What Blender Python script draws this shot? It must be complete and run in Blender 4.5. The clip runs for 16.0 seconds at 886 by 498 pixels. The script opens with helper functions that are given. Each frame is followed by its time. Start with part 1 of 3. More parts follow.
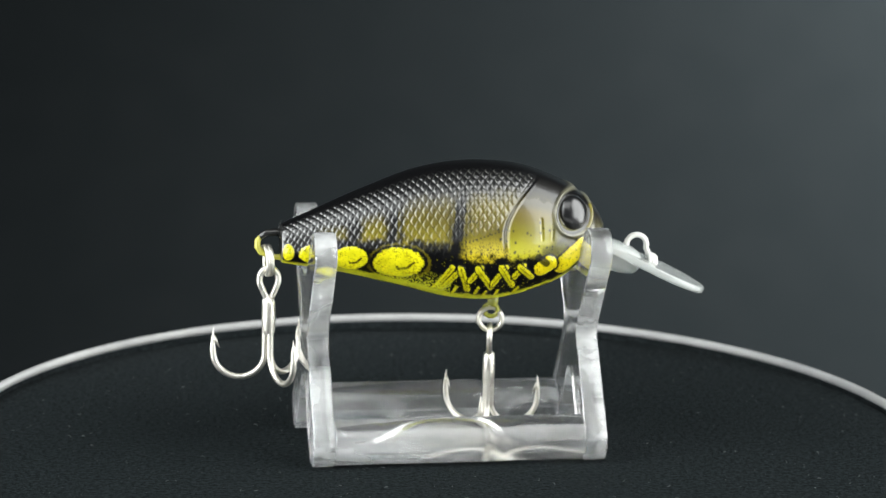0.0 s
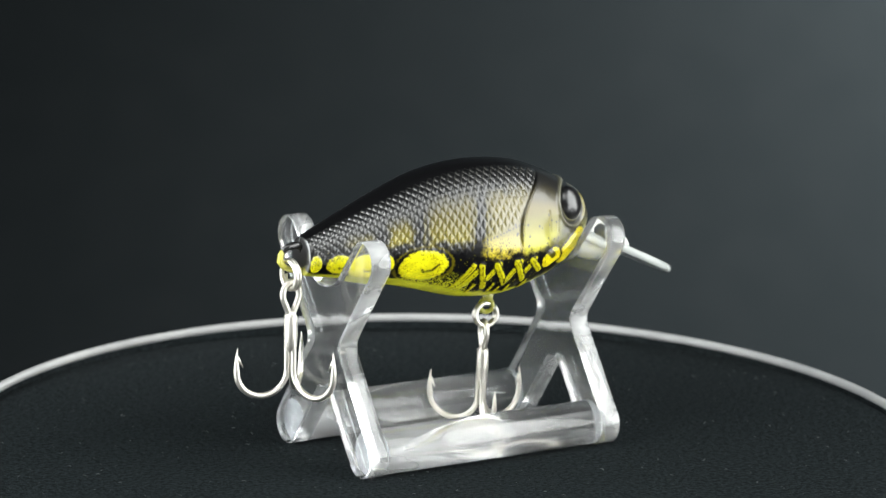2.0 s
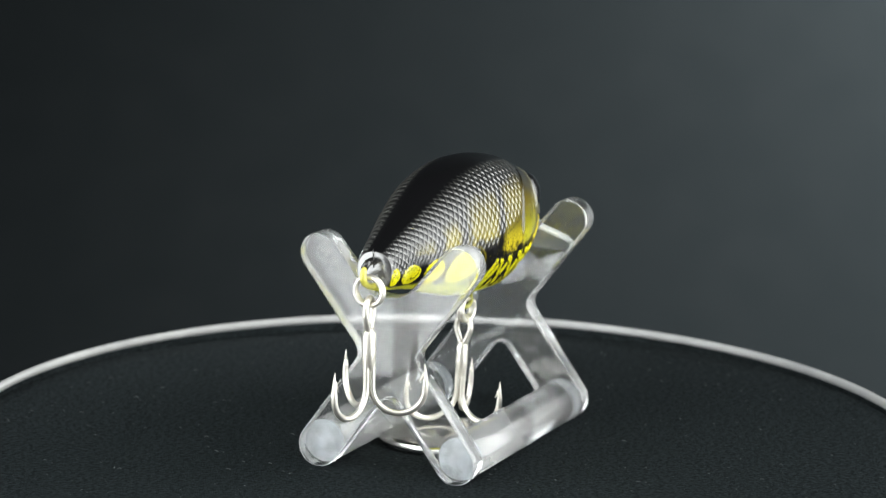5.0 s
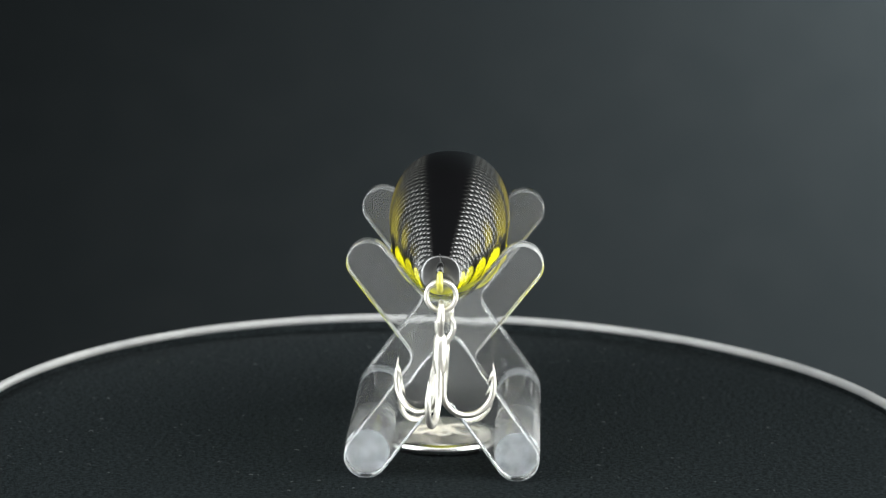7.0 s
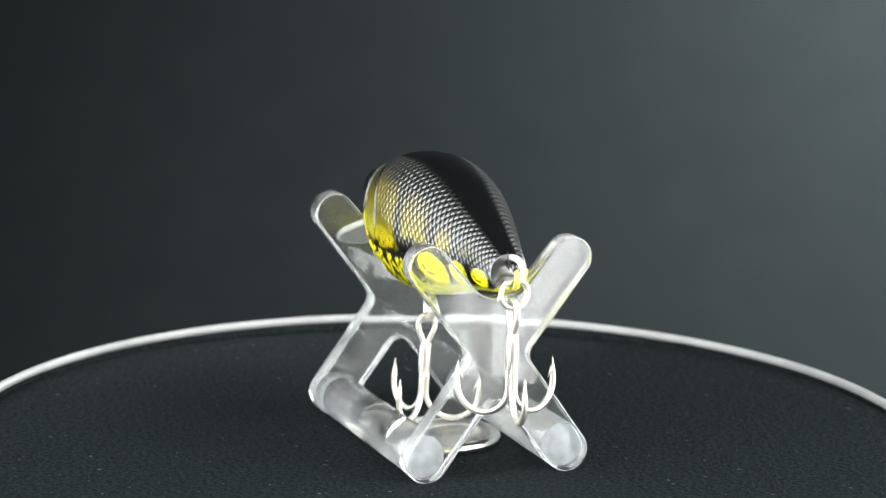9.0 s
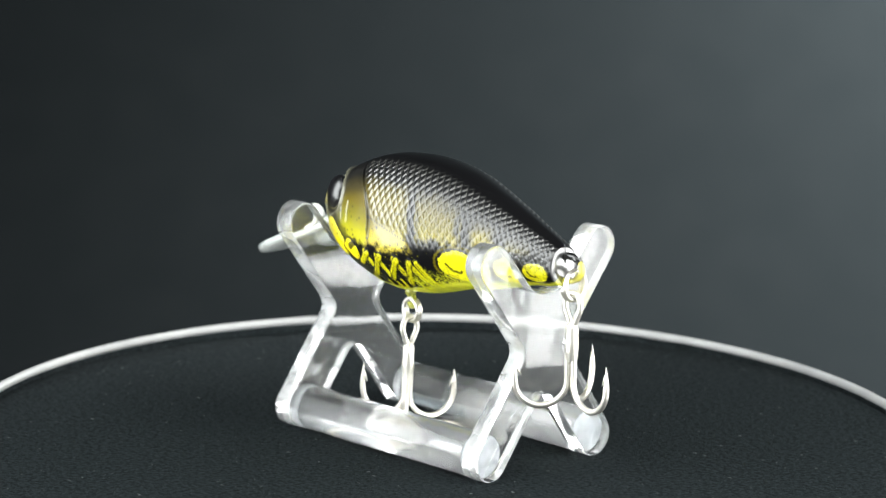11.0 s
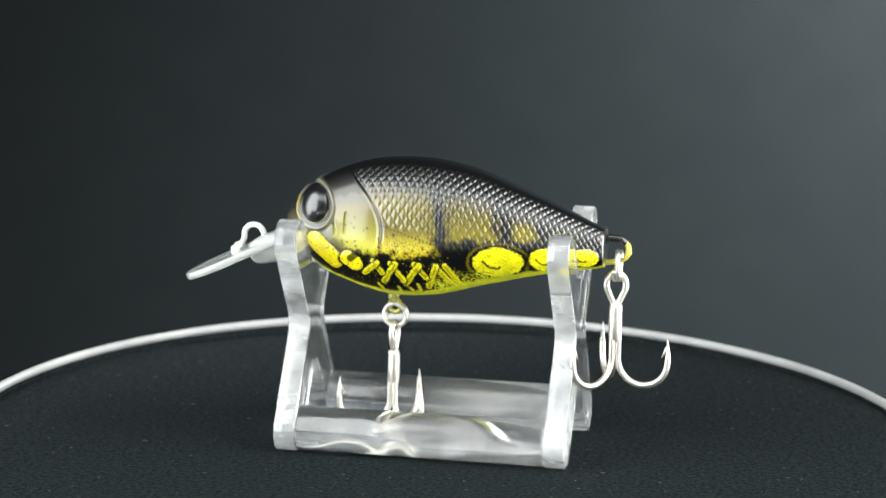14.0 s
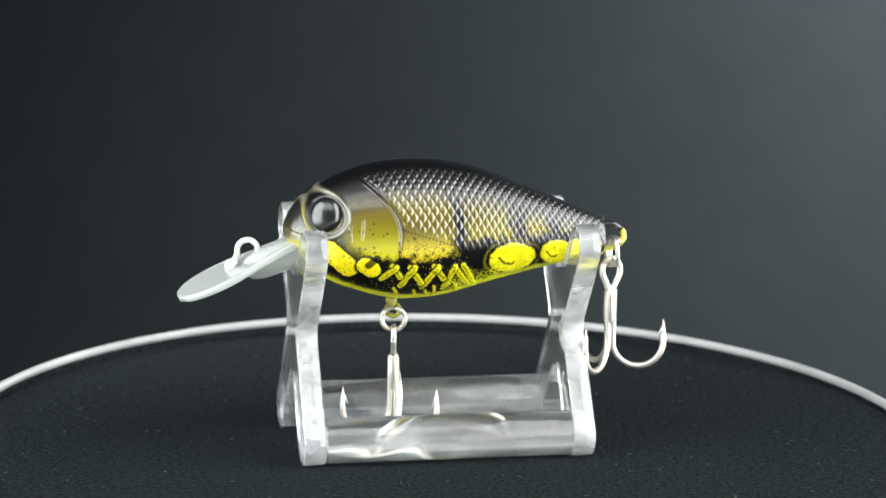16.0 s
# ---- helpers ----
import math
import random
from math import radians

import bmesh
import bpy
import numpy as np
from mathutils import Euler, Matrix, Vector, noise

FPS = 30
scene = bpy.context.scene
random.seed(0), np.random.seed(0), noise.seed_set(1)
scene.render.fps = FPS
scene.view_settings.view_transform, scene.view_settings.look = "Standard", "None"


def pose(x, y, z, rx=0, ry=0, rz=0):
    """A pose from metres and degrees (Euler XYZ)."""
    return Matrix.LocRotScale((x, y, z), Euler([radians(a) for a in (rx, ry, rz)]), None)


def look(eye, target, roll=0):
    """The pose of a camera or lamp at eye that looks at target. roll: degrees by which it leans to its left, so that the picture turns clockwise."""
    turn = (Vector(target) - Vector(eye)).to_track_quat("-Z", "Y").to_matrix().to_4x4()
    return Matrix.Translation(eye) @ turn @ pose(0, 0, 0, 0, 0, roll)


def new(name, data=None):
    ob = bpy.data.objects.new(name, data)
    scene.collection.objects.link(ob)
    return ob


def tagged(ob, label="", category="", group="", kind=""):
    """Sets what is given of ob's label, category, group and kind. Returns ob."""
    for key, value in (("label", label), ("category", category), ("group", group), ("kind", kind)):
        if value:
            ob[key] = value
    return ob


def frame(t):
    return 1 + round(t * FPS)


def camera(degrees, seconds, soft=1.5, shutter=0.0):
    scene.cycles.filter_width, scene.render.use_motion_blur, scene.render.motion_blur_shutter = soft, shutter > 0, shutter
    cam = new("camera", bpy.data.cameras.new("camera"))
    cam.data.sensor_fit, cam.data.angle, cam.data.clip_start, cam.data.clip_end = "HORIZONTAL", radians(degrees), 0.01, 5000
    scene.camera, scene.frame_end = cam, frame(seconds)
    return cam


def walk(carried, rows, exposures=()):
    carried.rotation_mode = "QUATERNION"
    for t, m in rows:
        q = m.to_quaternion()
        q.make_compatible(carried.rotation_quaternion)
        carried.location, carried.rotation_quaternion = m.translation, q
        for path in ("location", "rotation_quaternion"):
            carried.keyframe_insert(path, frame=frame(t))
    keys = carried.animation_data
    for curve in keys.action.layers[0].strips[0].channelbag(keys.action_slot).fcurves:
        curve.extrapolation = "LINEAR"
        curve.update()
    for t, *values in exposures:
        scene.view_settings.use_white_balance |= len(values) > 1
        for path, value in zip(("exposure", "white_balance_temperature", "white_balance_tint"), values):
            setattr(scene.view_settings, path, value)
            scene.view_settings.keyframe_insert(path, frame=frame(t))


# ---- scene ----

# ---- camera: a long lens on a tripod, still ----
cam = camera(15.977, 16.0, soft=1.35)
CAM = pose(0, -0.5369, 0.1495, 90 - 12.089, 0, 0) @ pose(0, 0, 0, 0, 0, 0.992)
cam.data.dof.use_dof, cam.data.dof.focus_distance, cam.data.dof.aperture_fstop = True, 0.524, 36.0
walk(cam, [(0.0, CAM), (16.0, CAM)], exposures=[(0.0, 0.1), (6.4, 0.1), (7.8, 0.06), (8.8, 0.56), (12.5, 0.56), (16.0, 0.48)])

MM = 0.001
TURN = [(0, 5.46), (4, 50.2), (8, 96.0), (12, 142.4), (14, 165.3), (16, 187.6)]    # seconds, degrees of the platter
STAND_SEAT = pose(0.0025, -0.0009, 0, 0, 0, 3.85)           # where the stand sits on the platter
LURE_SEAT = pose(0.0023, -0.0007, 0.0, 0, 0, 3.27)    # and the lure in its notches

# ---- light: two softboxes beside the camera in a dim room, a front one, and an added backdrop lamp ----
world = bpy.data.worlds.new("world")
scene.world = world
world.use_nodes = True
world.node_tree.nodes["Background"].inputs[0].default_value = (0.02, 0.022, 0.026, 1)
world.node_tree.nodes["Background"].inputs[1].default_value = 1.0


def softbox(name, eye, target, w, h, power, colour):
    data = bpy.data.lights.new(name, "AREA")
    data.shape, data.size, data.size_y, data.energy, data.color = "RECTANGLE", w, h, power, colour
    ob = new(name, data)
    ob.matrix_world = look(eye, target)
    return ob


softbox("softbox_right", (0.37, -0.17, 0.28), (0.0, -0.17, 0.28), 0.50, 0.80, 6.8, (0.975, 1.0, 0.985))
softbox("softbox_left", (-0.38, -0.24, 0.28), (0.0, -0.24, 0.28), 0.52, 0.80, 6.5, (0.955, 1.0, 1.0))
softbox("softbox_front", (-0.10, -0.78, 1.05), (0, 0, 0.03), 1.15, 0.80, 6.8, (0.975, 1.0, 0.975))
# unseen lamp added to brighten the right of the backdrop
softbox("added_backdrop_lamp", (0.262, 0.385, 0.20), (0.18, 0.50, 0.11), 0.08, 0.18, 26.5, (0.97, 1.0, 1.0))


# ---- materials ----
def material(name, colour=(0.5, 0.5, 0.5), rough=0.5, metal=0.0, **more):
    m = bpy.data.materials.new(name)
    m.use_nodes = True
    p = m.node_tree.nodes["Principled BSDF"]
    p.inputs["Base Color"].default_value = (*colour, 1)
    p.inputs["Roughness"].default_value = rough
    p.inputs["Metallic"].default_value = metal
    for key, value in more.items():
        p.inputs[key.replace("_", " ")].default_value = value
    return m


def grain(m, low, high, scale, detail=4.0, bump=0.0, rough=None, bump_scale=None, distance=0.0002, coarse=14):
    """Colour between low and high by noise at two scales, and a fine bump."""
    t = m.node_tree
    n, l = t.nodes, t.links
    p = n["Principled BSDF"]
    co = n.new("ShaderNodeTexCoord")
    a = n.new("ShaderNodeTexNoise")
    a.inputs["Scale"].default_value, a.inputs["Detail"].default_value = scale, detail
    b = n.new("ShaderNodeTexNoise")
    b.inputs["Scale"].default_value, b.inputs["Detail"].default_value = scale / coarse, 3
    mix = n.new("ShaderNodeMath")
    mix.operation = "MULTIPLY"
    ramp = n.new("ShaderNodeValToRGB")
    ramp.color_ramp.elements[0].position, ramp.color_ramp.elements[1].position = 0.15, 0.42
    ramp.color_ramp.elements[0].color, ramp.color_ramp.elements[1].color = (*low, 1), (*high, 1)
    for x in (a, b):
        l.new(co.outputs["Object"], x.inputs["Vector"])
    l.new(a.outputs["Fac"], mix.inputs[0])
    l.new(b.outputs["Fac"], mix.inputs[1])
    l.new(mix.outputs[0], ramp.inputs[0])
    l.new(ramp.outputs[0], p.inputs["Base Color"])
    if rough:
        r = n.new("ShaderNodeMapRange")
        r.inputs["To Min"].default_value, r.inputs["To Max"].default_value = rough
        l.new(b.outputs["Fac"], r.inputs["Value"])
        l.new(r.outputs[0], p.inputs["Roughness"])
    if bump:
        c = n.new("ShaderNodeTexNoise")
        c.inputs["Scale"].default_value, c.inputs["Detail"].default_value = bump_scale or scale, 5
        l.new(co.outputs["Object"], c.inputs["Vector"])
        k = n.new("ShaderNodeBump")
        k.inputs["Strength"].default_value, k.inputs["Distance"].default_value = bump, distance
        l.new(c.outputs["Fac"], k.inputs["Height"])
        l.new(k.outputs[0], p.inputs["Normal"])
    return m


def caught_light(m, scale, least, most, stretch=(1, 1, 1), sharp=(0.30, 0.68)):
    """Milky and clear patches that paint the light caught inside clear plastic: how much light passes varies by noise
    at two scales.
    """
    t = m.node_tree
    n, l = t.nodes, t.links
    co, mp, a, b = (n.new(k) for k in ("ShaderNodeTexCoord", "ShaderNodeMapping", "ShaderNodeTexNoise", "ShaderNodeTexNoise"))
    mp.inputs["Scale"].default_value = stretch
    l.new(co.outputs["Object"], mp.inputs["Vector"])
    for x, k in ((a, scale), (b, scale * 4.3)):
        x.inputs["Scale"].default_value, x.inputs["Detail"].default_value = k, 3
        l.new(mp.outputs[0], x.inputs["Vector"])
    mix, r = n.new("ShaderNodeMix"), n.new("ShaderNodeMapRange")
    mix.inputs[0].default_value = 0.12
    l.new(a.outputs["Fac"], mix.inputs[2])
    l.new(b.outputs["Fac"], mix.inputs[3])
    r.inputs["From Min"].default_value, r.inputs["From Max"].default_value = sharp
    r.inputs["To Min"].default_value, r.inputs["To Max"].default_value = least, most
    l.new(mix.outputs[0], r.inputs["Value"])
    l.new(r.outputs[0], n["Principled BSDF"].inputs["Transmission Weight"])
    return m


BACKDROP = grain(material("black_backdrop_velvet", rough=1.0, Specular_IOR_Level=0.0), (0.0024, 0.0029, 0.0031), (0.0028, 0.0033, 0.0035), 60, bump=0.1, bump_scale=900)
FELT = grain(material("black_felt", rough=1.0, Specular_IOR_Level=0.03), (0.0052, 0.0070, 0.0076), (0.0245, 0.030, 0.032), 2600, bump=0.9, bump_scale=2600, distance=0.0006, coarse=2.2)
WALL = grain(material("pale_wall_paint", rough=0.8), (0.50, 0.51, 0.51), (0.58, 0.59, 0.59), 20)
RIM = grain(material("pale_grey_plastic", rough=0.45), (0.30, 0.30, 0.30), (0.42, 0.42, 0.415), 120, rough=(0.35, 0.55))
PALE = grain(material("pale_coated_wire", rough=0.4), (0.55, 0.55, 0.52), (0.68, 0.68, 0.65), 300, rough=(0.3, 0.5))
ACRYLIC = grain(material("clear_acrylic", rough=0.01, Transmission_Weight=0.965, Specular_IOR_Level=0.3, IOR=1.49), (0.985, 0.992, 0.992), (0.997, 1.0, 1.0), 120, rough=(0.0, 0.03), bump=0.10, bump_scale=130, distance=0.0004)
# refracted light painted into the rods: milky bright sides, clear dark crown
ACRYLIC_ROD_LIT = caught_light(grain(material("acrylic_rod_lit", rough=0.02, IOR=1.49), (0.97, 0.98, 0.99), (1.0, 1.0, 1.0), 160, rough=(0.06, 0.26), bump=0.06, bump_scale=260), 120, 0.72, 1.0, (0.25, 1, 1), (0.33, 0.63))
ACRYLIC_ROD_DARK = grain(material("acrylic_rod_dark", rough=0.03, Transmission_Weight=0.97, IOR=1.49), (0.97, 0.98, 0.99), (1.0, 1.0, 1.0), 160, rough=(0.02, 0.06), bump=0.06, bump_scale=300)
# rod ends: light piped along the rod, painted as bluish-white milk
ACRYLIC_END = caught_light(grain(material("acrylic_end_lit", rough=0.2, IOR=1.49), (0.80, 0.86, 0.92), (0.93, 0.97, 1.0), 300, rough=(0.1, 0.3), bump=0.2, bump_scale=420), 260, 0.06, 0.60)
# cut edges: milky patches paint the light refracted inside the plate
ACRYLIC_CUT = caught_light(grain(material("cut_acrylic_edge", rough=0.06, IOR=1.49), (0.94, 0.96, 0.97), (1.0, 1.0, 1.0), 420, rough=(0.02, 0.22), bump=0.16, bump_scale=150, distance=0.0006), 85, 0.60, 1.0, (1, 1, 1.8), (0.34, 0.66))
STEEL = grain(material("nickel_plated_wire", rough=0.22, metal=1.0), (0.68, 0.655, 0.59), (0.83, 0.80, 0.74), 500, rough=(0.34, 0.54), bump=0.05, bump_scale=2500)
DESK = grain(material("white_laminate", rough=0.4), (0.68, 0.68, 0.67), (0.76, 0.76, 0.75), 30, rough=(0.35, 0.5))
LINT = grain(material("grey_lint", rough=0.8), (0.02, 0.023, 0.023), (0.12, 0.13, 0.13), 300)
CHROME = grain(material("chrome_cap", rough=0.2, metal=1.0), (0.78, 0.77, 0.74), (0.90, 0.89, 0.86), 200, rough=(0.16, 0.32))
LIP = grain(material("milky_clear_plastic", rough=0.2, Transmission_Weight=0.70, IOR=1.46, Coat_Weight=0.4), (0.88, 0.92, 0.90), (0.95, 0.97, 0.96), 180, rough=(0.14, 0.3))
EYE = material("black_glossy_eye", (0.006, 0.006, 0.007), 0.3, Coat_Weight=1.0, Coat_Roughness=0.17)
BLACK = material("black_lacquer", (0.012, 0.012, 0.012), 0.2, Coat_Weight=0.6)
YELLOW = grain(material("yellow_lacquer", rough=0.3, Coat_Weight=0.6), (0.46, 0.42, 0.05), (0.66, 0.63, 0.12), 700)
OLIVE = grain(material("olive_clear_plastic", rough=0.2, Transmission_Weight=0.4, Coat_Weight=0.5), (0.42, 0.42, 0.06), (0.55, 0.56, 0.10), 500)


def lure_paint():
    m = material("lure_paint", rough=0.31, Coat_Weight=0.6, Coat_Roughness=0.06, IOR=1.8)
    t = m.node_tree
    n, l = t.nodes, t.links
    p = n["Principled BSDF"]
    a = n.new("ShaderNodeAttribute")
    a.attribute_name = "paint"
    co = n.new("ShaderNodeTexCoord")
    f = n.new("ShaderNodeTexNoise")
    f.inputs["Scale"].default_value, f.inputs["Detail"].default_value = 1600, 5
    l.new(co.outputs["Object"], f.inputs["Vector"])
    r = n.new("ShaderNodeMapRange")
    r.inputs["To Min"].default_value, r.inputs["To Max"].default_value = 0.90, 1.10
    l.new(f.outputs["Fac"], r.inputs["Value"])
    mul = n.new("ShaderNodeVectorMath")
    mul.operation = "MULTIPLY"
    l.new(a.outputs["Color"], mul.inputs[0])
    l.new(r.outputs[0], mul.inputs[1])
    l.new(mul.outputs[0], p.inputs["Base Color"])
    l.new(a.outputs["Alpha"], p.inputs["Specular IOR Level"])
    coat = n.new("ShaderNodeMath")
    coat.operation, coat.use_clamp = "MULTIPLY", True
    coat.inputs[1].default_value = 1.6
    l.new(a.outputs["Alpha"], coat.inputs[0])
    l.new(coat.outputs[0], p.inputs["Coat Weight"])
    return m


PAINT = lure_paint()


# ---- mesh helpers (millimetres in, metres out) ----
def thing(name, label, category, group="", kind=""):
    return tagged(new(name), label, category, group, kind)


def raw(name, verts, faces, mat, parent=None, label="", smooth=True):
    me = bpy.data.meshes.new(name)
    me.from_pydata([tuple(v) for v in np.asarray(verts, float) * MM], [], [tuple(map(int, f)) for f in faces])
    for m in mat if isinstance(mat, list) else [mat]:
        me.materials.append(m)
    me.polygons.foreach_set("use_smooth", [smooth] * len(me.polygons))
    me.update()
    ob = new(name, me)
    ob.parent = parent
    if label:
        tagged(ob, label)
    return ob


def part(name, bm, mat, parent, label="", smooth=True):
    bmesh.ops.recalc_face_normals(bm, faces=bm.faces)
    me = bpy.data.meshes.new(name)
    bm.to_mesh(me)
    bm.free()
    for m in mat if isinstance(mat, list) else [mat]:
        me.materials.append(m)
    me.polygons.foreach_set("use_smooth", [smooth] * len(me.polygons))
    ob = new(name, me)
    ob.parent = parent
    if label:
        tagged(ob, label)
    return ob


def lathe(profile, n=96):
    """A closed turned shape from (radius, height) pairs, as verts and faces."""
    verts, faces = [], []
    for r, z in profile:
        for k in range(n):
            a = 2 * math.pi * k / n
            verts.append((r * math.cos(a), r * math.sin(a), z))
    m = len(profile)
    for i in range(m - 1):
        for k in range(n):
            j = (k + 1) % n
            faces.append((i * n + k, i * n + j, (i + 1) * n + j, (i + 1) * n + k))
    faces.append(tuple(range(n))[::-1])
    faces.append(tuple((m - 1) * n + k for k in range(n)))
    return verts, faces


def tube(path, radius, n=12, closed=False):
    """A swept round wire: path points, and one radius or a radius a point."""
    p = [Vector(q) for q in path]
    m = len(p)
    rad = radius if isinstance(radius, (list, tuple)) else [radius] * m
    verts, faces = [], []
    up = None
    for i in range(m):
        a, b = (p[i - 1], p[(i + 1) % m]) if closed else (p[max(i - 1, 0)], p[min(i + 1, m - 1)])
        d = (b - a).normalized()
        if up is None:
            up = d.orthogonal().normalized()
        up = (up - d * up.dot(d)).normalized()
        w = d.cross(up)
        for k in range(n):
            c = 2 * math.pi * k / n
            verts.append(p[i] + (up * math.cos(c) + w * math.sin(c)) * rad[i])
    for i in range(m if closed else m - 1):
        for k in range(n):
            j, e = (k + 1) % n, (i + 1) % m
            faces.append((i * n + k, i * n + j, e * n + j, e * n + k))
    if not closed:
        faces.append(tuple(range(n))[::-1])
        faces.append(tuple((m - 1) * n + k for k in range(n)))
    return verts, faces


def join(*meshes):
    verts, faces = [], []
    for v, f in meshes:
        o = len(verts)
        verts += [tuple(q) for q in v]
        faces += [tuple(i + o for i in g) for g in f]
    return verts, faces


def smooth_curve(table, x):
    """A smooth curve through (x, value) pairs, taken at the places x."""
    xs, ys = np.array([a for a, b in table], float), np.array([b for a, b in table], float)
    d = np.gradient(ys, xs)
    i = np.clip(np.searchsorted(xs, x) - 1, 0, len(xs) - 2)
    h = xs[i + 1] - xs[i]
    t = np.clip((x - xs[i]) / h, 0, 1)
    return ((1 + 2 * t) * (1 - t) ** 2 * ys[i] + t * (1 - t) ** 2 * h * d[i] + t * t * (3 - 2 * t) * ys[i + 1] + t * t * (t - 1) * h * d[i + 1])


# ---- the setting ----
def sheet_backdrop():
    prof = [(0.14, -0.158)]
    prof += [(0.26 + 0.25 * math.sin(a), 0.092 - 0.25 * math.cos(a)) for a in np.linspace(0, math.pi / 2, 14)]
    prof += [(0.51, 1.5)]
    v = [(x * 1000, y * 1000, z * 1000) for y, z in prof for x in (-1.6, 1.6)]
    f = [(2 * i, 2 * i + 1, 2 * i + 3, 2 * i + 2) for i in range(len(prof) - 1)]
    ob = raw("backdrop", v, f, BACKDROP)
    s = ob.modifiers.new("thickness", "SOLIDIFY")
    s.thickness, s.offset = 0.0015, -1
    return tagged(ob, "black paper sweep behind and under the turntable", "backdrop", kind="structure")


def box_verts(x0, x1, y0, y1, z0, z1):
    v = [(x, y, z) for x in (x0, x1) for y in (y0, y1) for z in (z0, z1)]
    return v, [(0, 1, 3, 2), (4, 6, 7, 5), (0, 4, 5, 1), (2, 3, 7, 6), (0, 2, 6, 4), (1, 5, 7, 3)]


def room():
    for name, b in (("wall_north", (-2100, 2100, 2000, 2100, -800, 2000)), ("wall_south", (-2100, 2100, -2600, -2500, -800, 2000)),
                    ("wall_east", (2000, 2100, -2500, 2000, -800, 2000)), ("wall_west", (-2100, -2000, -2500, 2000, -800, 2000)),
                    ("floor", (-2100, 2100, -2600, 2100, -850, -803)), ("ceiling", (-2100, 2100, -2600, 2100, 2003, 2053))):
        tagged(raw(name, *box_verts(*b), WALL, smooth=False), "plain pale painted surface of the studio", name.split("_")[0], kind="structure")


def build_desk():
    d = thing("desk", "plain white laminate desk under the turntable", "desk")
    raw("desktop", *box_verts(-800, 800, -1250, 620, -190, -160), DESK, d, "white laminate top", smooth=False)
    for x in (-760, 760):
        for y in (-1200, 560):
            raw("leg", *box_verts(x - 25, x + 25, y - 25, y + 25, -800, -190), DESK, d, smooth=False)
    return d


sheet_backdrop()
room()
build_desk()


# ---- the turntable ----
def hoop(r, z):
    """Points of the base's edge circle, which lies a little aslant."""
    pts = []
    for a in np.linspace(0, 2 * math.pi, 240, endpoint=False):
        x, y = r * math.cos(a) + 0.67, r * math.sin(a)
        pts.append((x, y, 0.5 - 0.004 * x + 0.015 * y + z))
    return pts


def build_turntable():
    t = thing("turntable", "round motorised turntable with black felt platter and pale rim", "turntable")
    n = 240
    v, f = [], []
    for r, z in ((85.5, -10.0), (85.5, -1.0), (85.8, -0.5), (87.0, -0.5), (87.6, -1.2), (87.6, -9.0), (72.0, -60.0), (95.0, -140.0), (95.0, -154.0)):
        v += hoop(r, z)
    for i in range(8):
        f += [(i * n + k, i * n + (k + 1) % n, (i + 1) * n + (k + 1) % n, (i + 1) * n + k) for k in range(n)]
    raw("base", v, f[::-1], FELT, t, "black flocked turntable base")
    raw("rim", *tube(hoop(86.4, -0.12), 0.84, 14, True), RIM, t, "pale grey edge bead of the base")
    platter = [(0.01, -20), (60, -20), (62, -19), (62, -8), (82, -5.2), (84.6, -4.2), (85.3, -2.6), (85.3, -0.6), (85.0, -0.2), (76, -0.05), (52, 0), (20, 0), (0.01, 0)]
    p = raw("platter", *lathe(platter, 160), FELT, t, "black felt-covered platter")
    cap = [(0.01, 0.05), (10.1, 0.05), (10.7, 0.35), (10.7, 1.3), (10.3, 1.75), (9.0, 1.9), (8.2, 1.5), (2.0, 1.3), (1.6, 1.0), (0.01, 0.9)]
    raw("spindle_cap", *lathe(cap, 72), CHROME, p, "shiny round metal disc")
    # loose lint on the felt
    rng = random.Random(5)
    bits = []
    drop = lambda r: float(np.interp(r, [0, 52, 76, 85], [0, 0, -0.05, -0.2]))
    for _ in range(620):
        r, a = 80 * math.sqrt(rng.random()), rng.uniform(0, 2 * math.pi)
        big = rng.random() ** 3
        h, length, w = rng.uniform(0, math.pi), 0.2 + 0.7 * big, 0.028 + 0.04 * big
        x, y, z = r * math.cos(a), r * math.sin(a), drop(r) + 0.05
        lift = rng.uniform(0.05, 0.45) * length
        path = [(x + length * (q - 0.5) * math.cos(h + 0.8 * q), y + length * (q - 0.5) * math.sin(h + 0.8 * q), z + lift * q * (1.4 - q)) for q in (0, 0.35, 0.7, 1)]
        bits.append(tube(path, [w, w, w * 0.8, w * 0.3], 4))
    tagged(raw("lint", *join(*bits), LINT, p, "fine grey lint fibres on the felt"), kind="stuff")
    return t, p


TURNTABLE, PLATTER = build_turntable()


# ---- the acrylic stand ----
def tangent(p, c, r, side):
    """Where the line from p touches the circle about c; side picks one of the two."""
    d = Vector(c) - Vector(p)
    a = math.atan2(d.y, d.x) + side * math.asin(min(r / d.length, 1))
    return Vector(p) + Vector((math.cos(a), math.sin(a))) * math.sqrt(max(d.length ** 2 - r * r, 0))


def fillet(a, b, c, r, n=8):
    a, b, c = Vector(a), Vector(b), Vector(c)
    u, w = (a - b).normalized(), (c - b).normalized()
    half = u.angle(w) / 2
    o = b + (u + w).normalized() * (r / math.sin(half))
    p, q = b + u * (r / math.tan(half)), b + w * (r / math.tan(half))
    s, e = math.atan2(p.y - o.y, p.x - o.x), math.atan2(q.y - o.y, q.x - o.x)
    e = s + (e - s + math.pi) % (2 * math.pi) - math.pi
    return [o + Vector((math.cos(s + (e - s) * k / n), math.sin(s + (e - s) * k / n))) * r for k in range(n + 1)]


